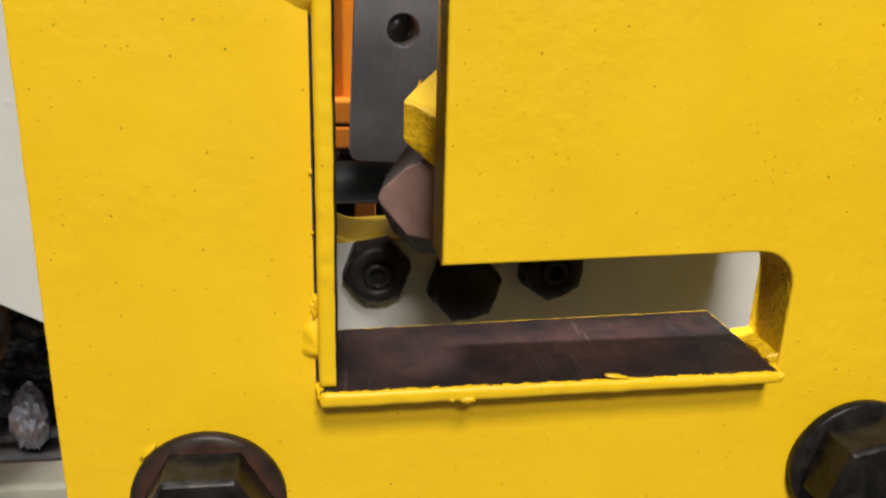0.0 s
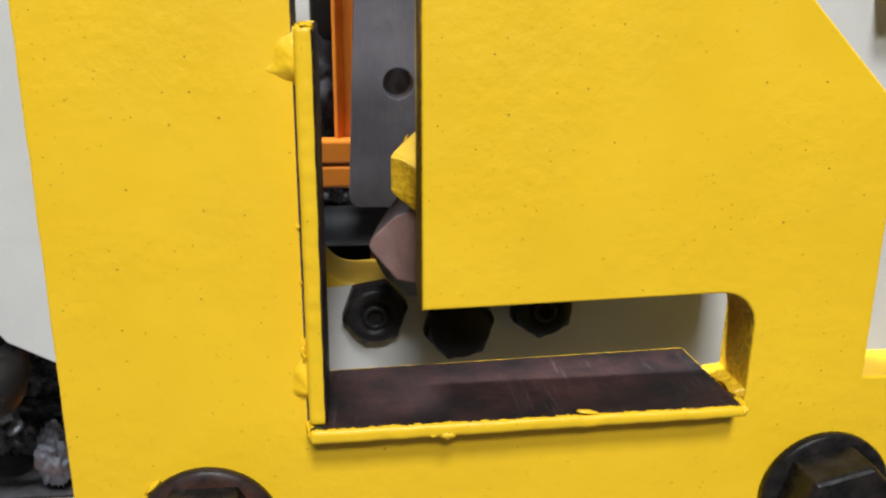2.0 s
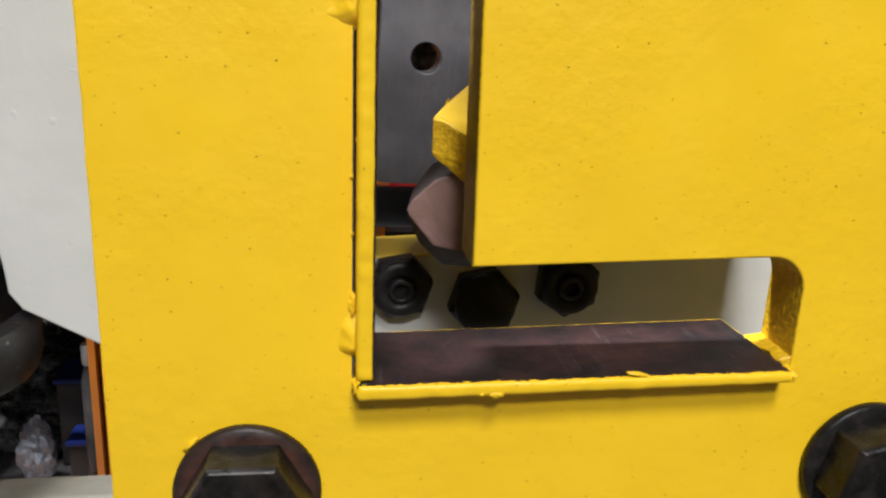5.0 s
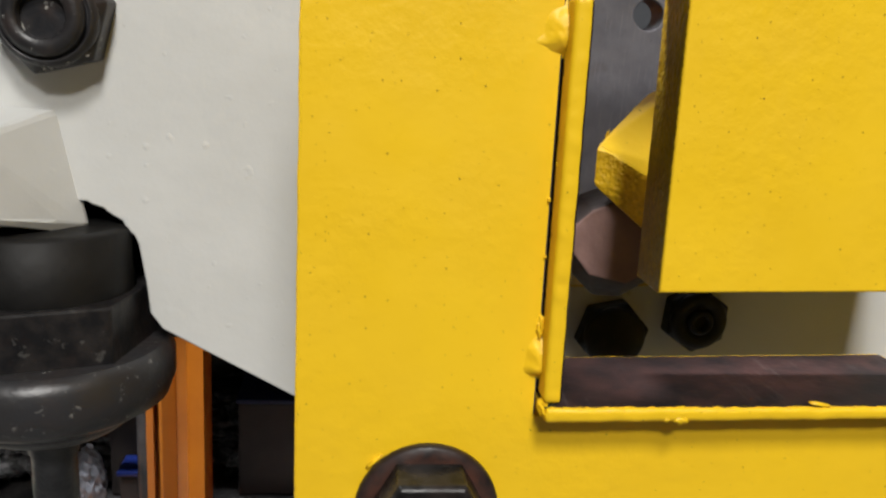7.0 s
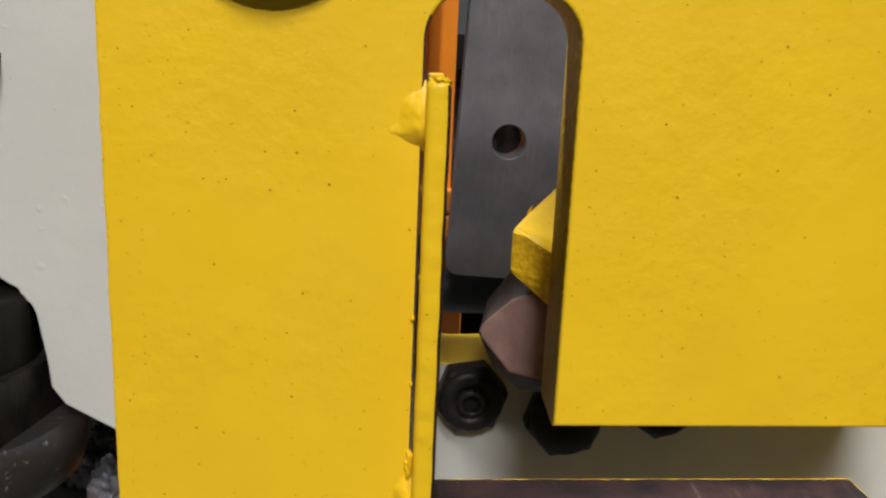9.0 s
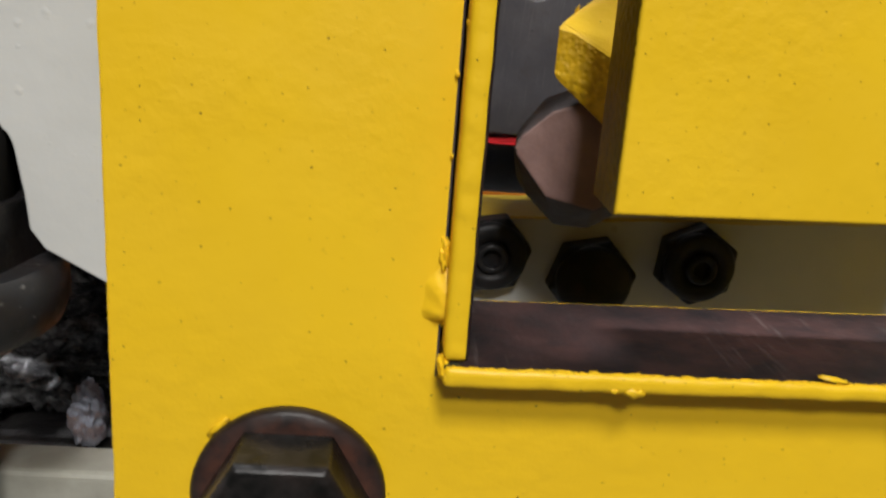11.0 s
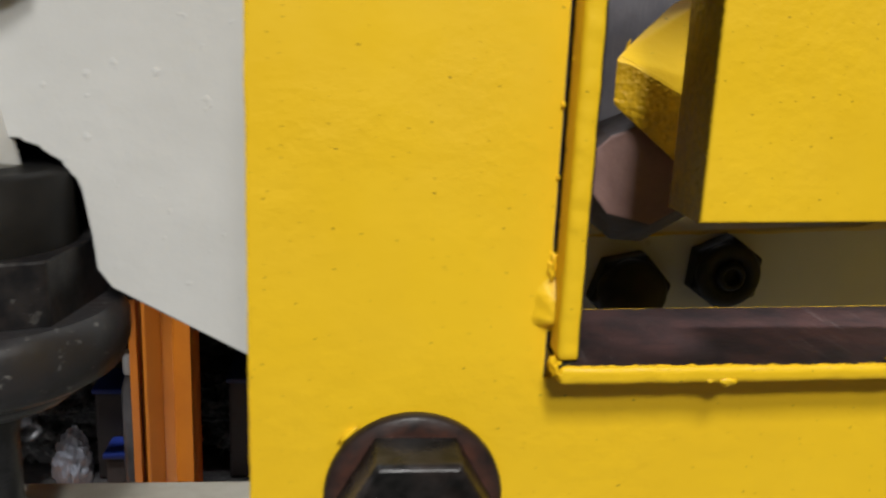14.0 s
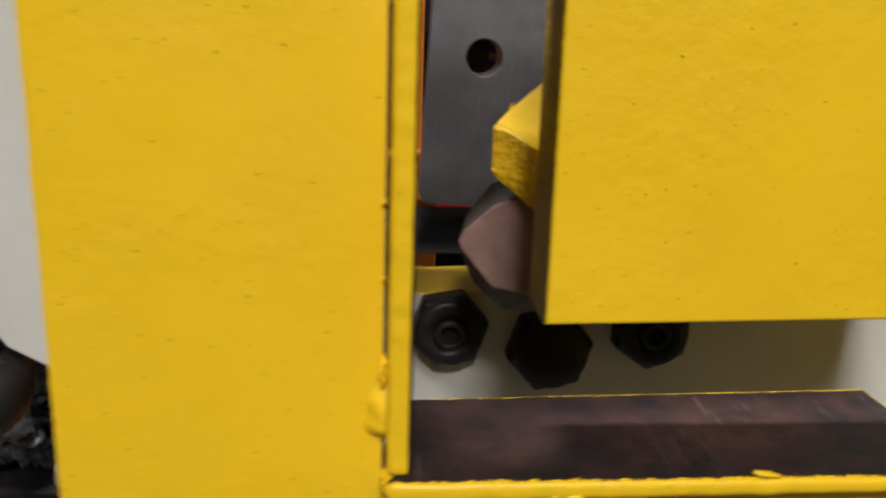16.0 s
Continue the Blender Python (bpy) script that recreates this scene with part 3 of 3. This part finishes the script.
lock_nut((-0.0090, FY, 0.9588), 0.0132, 0.0029, radians(10), "dull black lock nut with a hollow stud end")
lock_nut((0.0577, FY, 0.9592), 0.0135, 0.0029, radians(25), "dull black lock nut with a hollow stud end")
lock_nut((0.0243, FY, 0.9520), 0.0145, 0.0029, radians(12), "plain dull black hexagonal bolt head", True)
lock_nut((-0.1825, FY, 1.0635), 0.0205, 0.0078, radians(15), "chipped black lock nut with a deep hollow stud", False, M_CHIPPED, 1.7)
lock_nut((-0.155, FY, 1.125), 0.0185, 0.0062, radians(5), "chipped black lock nut with a deep hollow stud", False, M_CHIPPED, 1.7)
block = thing("square_boss", (0.203, FY, 1.092), "cream painted square boss on the frame", "boss")
part("boss_body", box(-0.020, 0.03, -0.022, 0.002, -0.014, 0.03, 0.0015), M_CREAM, block)

# ---- the shear tools inside the opening ----
holder = hull([(-0.0052, 0.0515, 1.0325), (-0.0052, 0.0515, 1.0205), (0.020, 0.084, 1.0475), (0.024, 0.041, 1.0165), (0.024, 0.047, 0.9965),
               (0.050, 0.098, 1.060), (0.060, 0.041, 1.0165), (0.060, 0.047, 0.9965), (0.004, 0.066, 1.0325), (0.004, 0.066, 1.0205),
               (0.030, 0.090, 1.0), (0.14, FY + 0.001, 1.05), (0.14, FY + 0.001, 1.0)], 0.0009)
holder_ob = part("blade_holder", holder, [M_YELLOW, M_EDGE])
# lower faces: rough paint, its darker yellow also standing in for their shade
for f in holder_ob.data.polygons:
    f.material_index = 1 if f.normal.z < 0.2 else 0
tagged(holder_ob, "yellow painted wedge-shaped blade holder", "blade holder")
tool = thing("lower_tool", (0.0012, 0.068, 0.9990), "brown scaled steel tool bit with chamfered edges", "tool bit")
ring = [(-0.0095, 1.0015), (-0.0085, 1.0045), (-0.001, 1.0115), (0.012, 1.0165), (0.024, 1.008), (0.026, 0.996), (0.012, 0.9875), (-0.0005, 0.9905)]
back = [(-0.0052, 0.9955), (-0.0048, 1.0015), (0.002, 1.0112), (0.014, 1.0165), (0.030, 1.012), (0.032, 0.992), (0.013, 0.9805), (0.0040, 0.9810), (-0.0040, 0.9885)]
pts = [(x - 0.004, 0.0615 - 0.075, z - 0.9985) for x, z in ring] + [(x - 0.004, yy - 0.075, z - 0.9985) for yy in (0.071, 0.092) for x, z in back]
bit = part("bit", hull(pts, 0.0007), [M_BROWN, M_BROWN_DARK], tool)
# front face brown, every other face darker brown
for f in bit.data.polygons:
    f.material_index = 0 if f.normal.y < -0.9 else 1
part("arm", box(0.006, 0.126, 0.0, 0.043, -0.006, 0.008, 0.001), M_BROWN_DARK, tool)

blade = thing("hanging_blade", (0.012, 0.160, 1.14), "grey ground steel blade bar with round bolt holes", "blade")
blade.rotation_euler = (0, radians(2.5), 0)
blade.location.x += 0.004
blade.location.z -= 0.005


def round_hole(cx, cz, r):
    return list(reversed(arc(cx, cz, r, 0, 360, 28)))[:-1]


blade_outline = arc(-0.0235, -0.141, 0.004, 180, 270, 5) + arc(0.050, -0.141, 0.004, 270, 360, 5) + [(0.054, 0.16), (-0.0275, 0.16)]
part("bar", sheet([blade_outline, round_hole(-0.0085, -0.0925, 0.0062), round_hole(-0.0085, -0.0255, 0.0062), round_hole(0.0265, -0.0575, 0.0062), round_hole(0.0265, -0.1245, 0.0062)], -0.008, 0.008, 0.0006), M_BLADE, blade)
part("hanger", box(-0.02, 0.12, 0.004, 0.02, 0.08, 0.15, 0.001), M_BLADE, blade)
tagged(part("cross_bar", turned(lathe([(0.0095, -0.16), (0.0105, -0.158), (0.0105, 0.16), (0.0095, 0.162)], 8), pose(0.02, 0.215, 0.966, 0, 90, 0)), M_GREY_BAR), "dark grey painted steel cross bar", "bar")

tagged(part("paint_curl", turned(lump((0, 0, 0), (0.0004, 0.0004, 0.0014), 3.3, 0.5, 3), pose(0.0002, 0.0600, 1.0352, 0, 18)), M_YELLOW, holder_ob), "curl of dried yellow paint")

# ---- the punch at the left ----
punch = thing("punch_assembly", (-0.193, 0.118, 0.90), "greasy black punch coupling with a steel stem", "punch")
part("socket", lathe([(0.030, 0.052), (0.032, 0.055), (0.032, 0.088), (0.028, 0.0895)], 40), M_BLACK, punch)
part("coupling_nut", turned(hexagon(0.040, 0.0, 0.022, 0.001, radians(20)), pose(0, 0, 0.043)), M_DARK, punch, "greasy black coupling nut")
part("collar", lathe([(0.036, 0.018), (0.044, 0.023), (0.0465, 0.030), (0.0465, 0.039), (0.043, 0.044)], 48), M_SCUFFED, punch, "round worn black collar")
part("skirt", lathe([(0.014, 0.008), (0.027, 0.011), (0.033, 0.016), (0.034, 0.022)], 40), M_WORN, punch)
part("stem", lathe([(0.0085, -0.031), (0.0085, -0.004), (0.0105, 0.004), (0.0125, 0.012)], 28), M_WORN, punch, "dark worn steel punch stem")
part("tip", lathe([(0.0085, -0.0515), (0.0095, -0.050), (0.0095, -0.032), (0.0085, -0.0310)], 28), M_WHITE, punch, "white nylon tip")

# ---- the room and the rack behind ----


def slab(name, x0, x1, y0, y1, z0, z1, material, label):
    return tagged(part(name, box(x0, x1, y0, y1, z0, z1), material), label, name.split("_")[0], "", "structure")


slab("floor", -6.2, 6.2, -7.2, 4.2, -0.1, 0.0, M_FLOOR, "grey concrete workshop floor")
slab("ceiling", -6.2, 6.2, -7.2, 4.2, 3.2, 3.3, M_WALL, "plain grey workshop ceiling")
slab("wall_north", -6.2, 6.2, 4.0, 4.2, 0.0, 3.2, M_WALL, "plain grey workshop wall")
slab("wall_south", -6.2, 6.2, -7.2, -7.0, 0.0, 3.2, M_WALL, "plain grey workshop wall")
slab("wall_west", -6.2, -6.0, -7.0, 4.0, 0.0, 3.2, M_WALL, "plain grey workshop wall")
slab("wall_east", 6.0, 6.2, -7.0, 4.0, 0.0, 3.2, M_WALL, "plain grey workshop wall")

RY = 0.80
rack = thing("storage_rack", (0, RY, 0), "orange painted steel storage rack full of clutter", "rack")


def channel(x0, x1, z0, z1):
    bm = sheet([[(x0, z0), (x1, z0), (x1, z1), (x0, z1)]], 0.0, 0.04, 0.002)
    return bm


for x0, x1 in ((-0.304, -0.249), (-0.032, 0.010)):
    foot = 0.0 if x0 < -0.1 else 0.862
    post = part("post", channel(x0, x1, foot, 1.75), M_ORANGE, rack)
    if x0 < -0.1:
        part("flange", box(x0 - 0.018, x0 - 0.009, 0.002, 0.012, foot, 1.75, 0.001), M_ORANGE, post)
        part("web", box(x0 - 0.018, x0 + 0.004, 0.030, 0.038, foot, 1.75, 0.001), M_ORANGE, post)
    xm = x0 + (x1 - x0) * 0.56
    part("rib", hull([(x, y, z) for z in (foot, 1.75) for x, y in ((xm, 0.001), (xm + 0.003, -0.003), (x1, -0.020), (x1, 0.001))], 0.0015), M_ORANGE, post)
    part("rib", hull([(x, y, z) for z in (foot, 1.75) for x, y in ((x0, 0.001), (x0, -0.010), (x0 + 0.004, -0.012), (xm - 0.012, -0.002), (xm - 0.012, 0.001))], 0.0015), M_ORANGE, post)
for z0, z1 in ((0.861, 0.886), (0.8885, 0.915), (0.36, 0.40), (1.45, 1.5)):
    high = 0.8 < z0 < 1.0
    part("beam", box(-0.9, 0.034 if high else 0.8, -0.030 if high else 0.002, 0.0 if high else 0.035, z0, z1, 0.003), M_ORANGE, rack)
part("post", channel(0.007, 0.030, 0.0, 0.8605), M_ORANGE, rack)
part("beam", box(-0.012, 0.80, -0.020, 0.0, 0.812, 0.832, 0.003), M_ORANGE, rack)
for x in (-0.9, 0.76):
    part("post", channel(x, x + 0.05, 0.0, 1.75), M_ORANGE, rack)
    part("post", turned(channel(x, x + 0.05, 0.0, 1.75), pose(0, 0.5, 0)), M_ORANGE, rack)
for z in (0.445, 0.80, 1.46):
    part("shelf_board", box(-0.9, 0.8, 0.036, 0.54, z - 0.012, z, 0.001), M_BLACKBAG, rack)
# added backdrop that keeps the view past the clutter dark
part("dark_backdrop", box(-0.9, 0.8, 0.52, 0.535, 0.446, 1.08, 0.001), M_PANEL, rack, "dark panel added at the back of the rack as a backdrop")
rng = random.Random(5)
for i in range(36):
    base = 0.445 if i < 26 else 0.80
    x, y = (rng.uniform(-0.78, 0.5) if i < 26 else rng.uniform(-0.4, 0.45)), RY + rng.uniform(0.12, 0.42)
    r = rng.uniform(0.05, 0.11)
    dark = rng.random() < 0.55
    bm = lump((x, y, base + r * 0.62), (r * 1.3, r, r * 0.75), i + 40.5, 0.5, 5, 1.5, 0.45)
    for v in bm.verts:
        v.co.z = max(v.co.z, base + 0.0005)
    tagged(part("plastic_bag", bm, M_BLACKBAG if dark else M_BAG), "crumpled dark plastic bag on a rack shelf" if dark else "crumpled silvery plastic bag on a rack shelf", "bag", "bags on the rack")
for x, y, w, h, m, lab in [(-0.358, 0.10, 0.07, 0.120, M_BLUE, "dark box with a blue lid on a rack shelf"), (-0.345, 0.045, 0.045, 0.058, M_BLUE, "small dark box with a blue lid on a rack shelf"),
                           (-0.175, 0.10, 0.10, 0.135, M_NAVY, "dark box with a navy lid on a rack shelf"),
                           (-0.66, 0.10, 0.12, 0.09, M_CARTON, "brown cardboard box on a rack shelf"), (0.08, 0.10, 0.12, 0.09, M_CARTON, "brown cardboard box on a rack shelf")]:
    b = thing("storage_box", (x, RY + y, 0.446), lab, "box", "boxes on the rack")
    tray = part("tray", box(-w / 2, w / 2, 0.0, w, 0.0, h, 0.004), m if m is M_CARTON else M_PANEL, b)
    part("lid", box(-w / 2 - 0.003, w / 2 + 0.003, -0.003, w + 0.003, h, h + 0.007, 0.003), m, tray)
carton = thing("carton", (0.145, RY + 0.30, 0.801), "tall tan cardboard carton with a blue band on a rack shelf", "carton")
part("body", box(-0.075, 0.075, 0.0, 0.12, 0.0, 0.262, 0.003), M_TAN, carton)
part("band", box(-0.0755, 0.0755, -0.0008, 0.1208, 0.205, 0.232, 0.0005), M_BLUE, carton, "printed blue band")
bottle = thing("bottle", (-0.327, RY + 0.025, 0.446), "dark plastic bottle with a white cap on a rack shelf", "bottle")
part("body", lathe([(0.010, 0.0), (0.0115, 0.003), (0.0115, 0.158), (0.007, 0.176), (0.007, 0.186)], 32), M_BLACKBAG, bottle)
part("cap", lathe([(0.0080, 0.180), (0.0088, 0.182), (0.0088, 0.204), (0.0070, 0.207)], 32), M_WHITE, bottle, "white cap")
for x, y, z, rx, rz, seed in ((-0.410, 0.06, 0.446, 0.026, 0.048, 3.1), (-0.10, 0.16, 0.80, 0.085, 0.135, 5.9), (0.05, 0.20, 0.80, 0.08, 0.13, 8.3), (-0.27, 0.20, 0.80, 0.09, 0.12, 9.9)):
    pale = z < 0.5
    bm = lump((x, RY + y, z + rz * 0.9), (rx, rx * 0.8, rz), seed, 0.24, 5, 1.3, 0.28)
    for v in bm.verts:
        v.co.z = max(v.co.z, z + 0.0005)
    tagged(part("plastic_bag", bm, M_PALE if pale else M_BLACKBAG), "small pale plastic bag on a rack shelf" if pale else "upright crumpled dark plastic bag on a rack shelf", "bag", "bags on the rack")
for i, (x, m, lab) in enumerate([(0.085, M_RED, "red plastic case on a rack shelf"), (0.26, M_RED, "red plastic case on a rack shelf"), (-0.13, M_BLACKBAG, "black plastic case on a rack shelf")]):
    b = thing("tool_case", (x, RY + 0.12, 0.801), lab, "case", "cases on the rack")
    shell = part("shell", box(-0.05, 0.05, 0.0, 0.12, 0.0, 0.06, 0.006), m, b)
    part("handle", box(-0.02, 0.02, 0.05, 0.07, 0.06, 0.075, 0.003), M_BLACKBAG, shell)
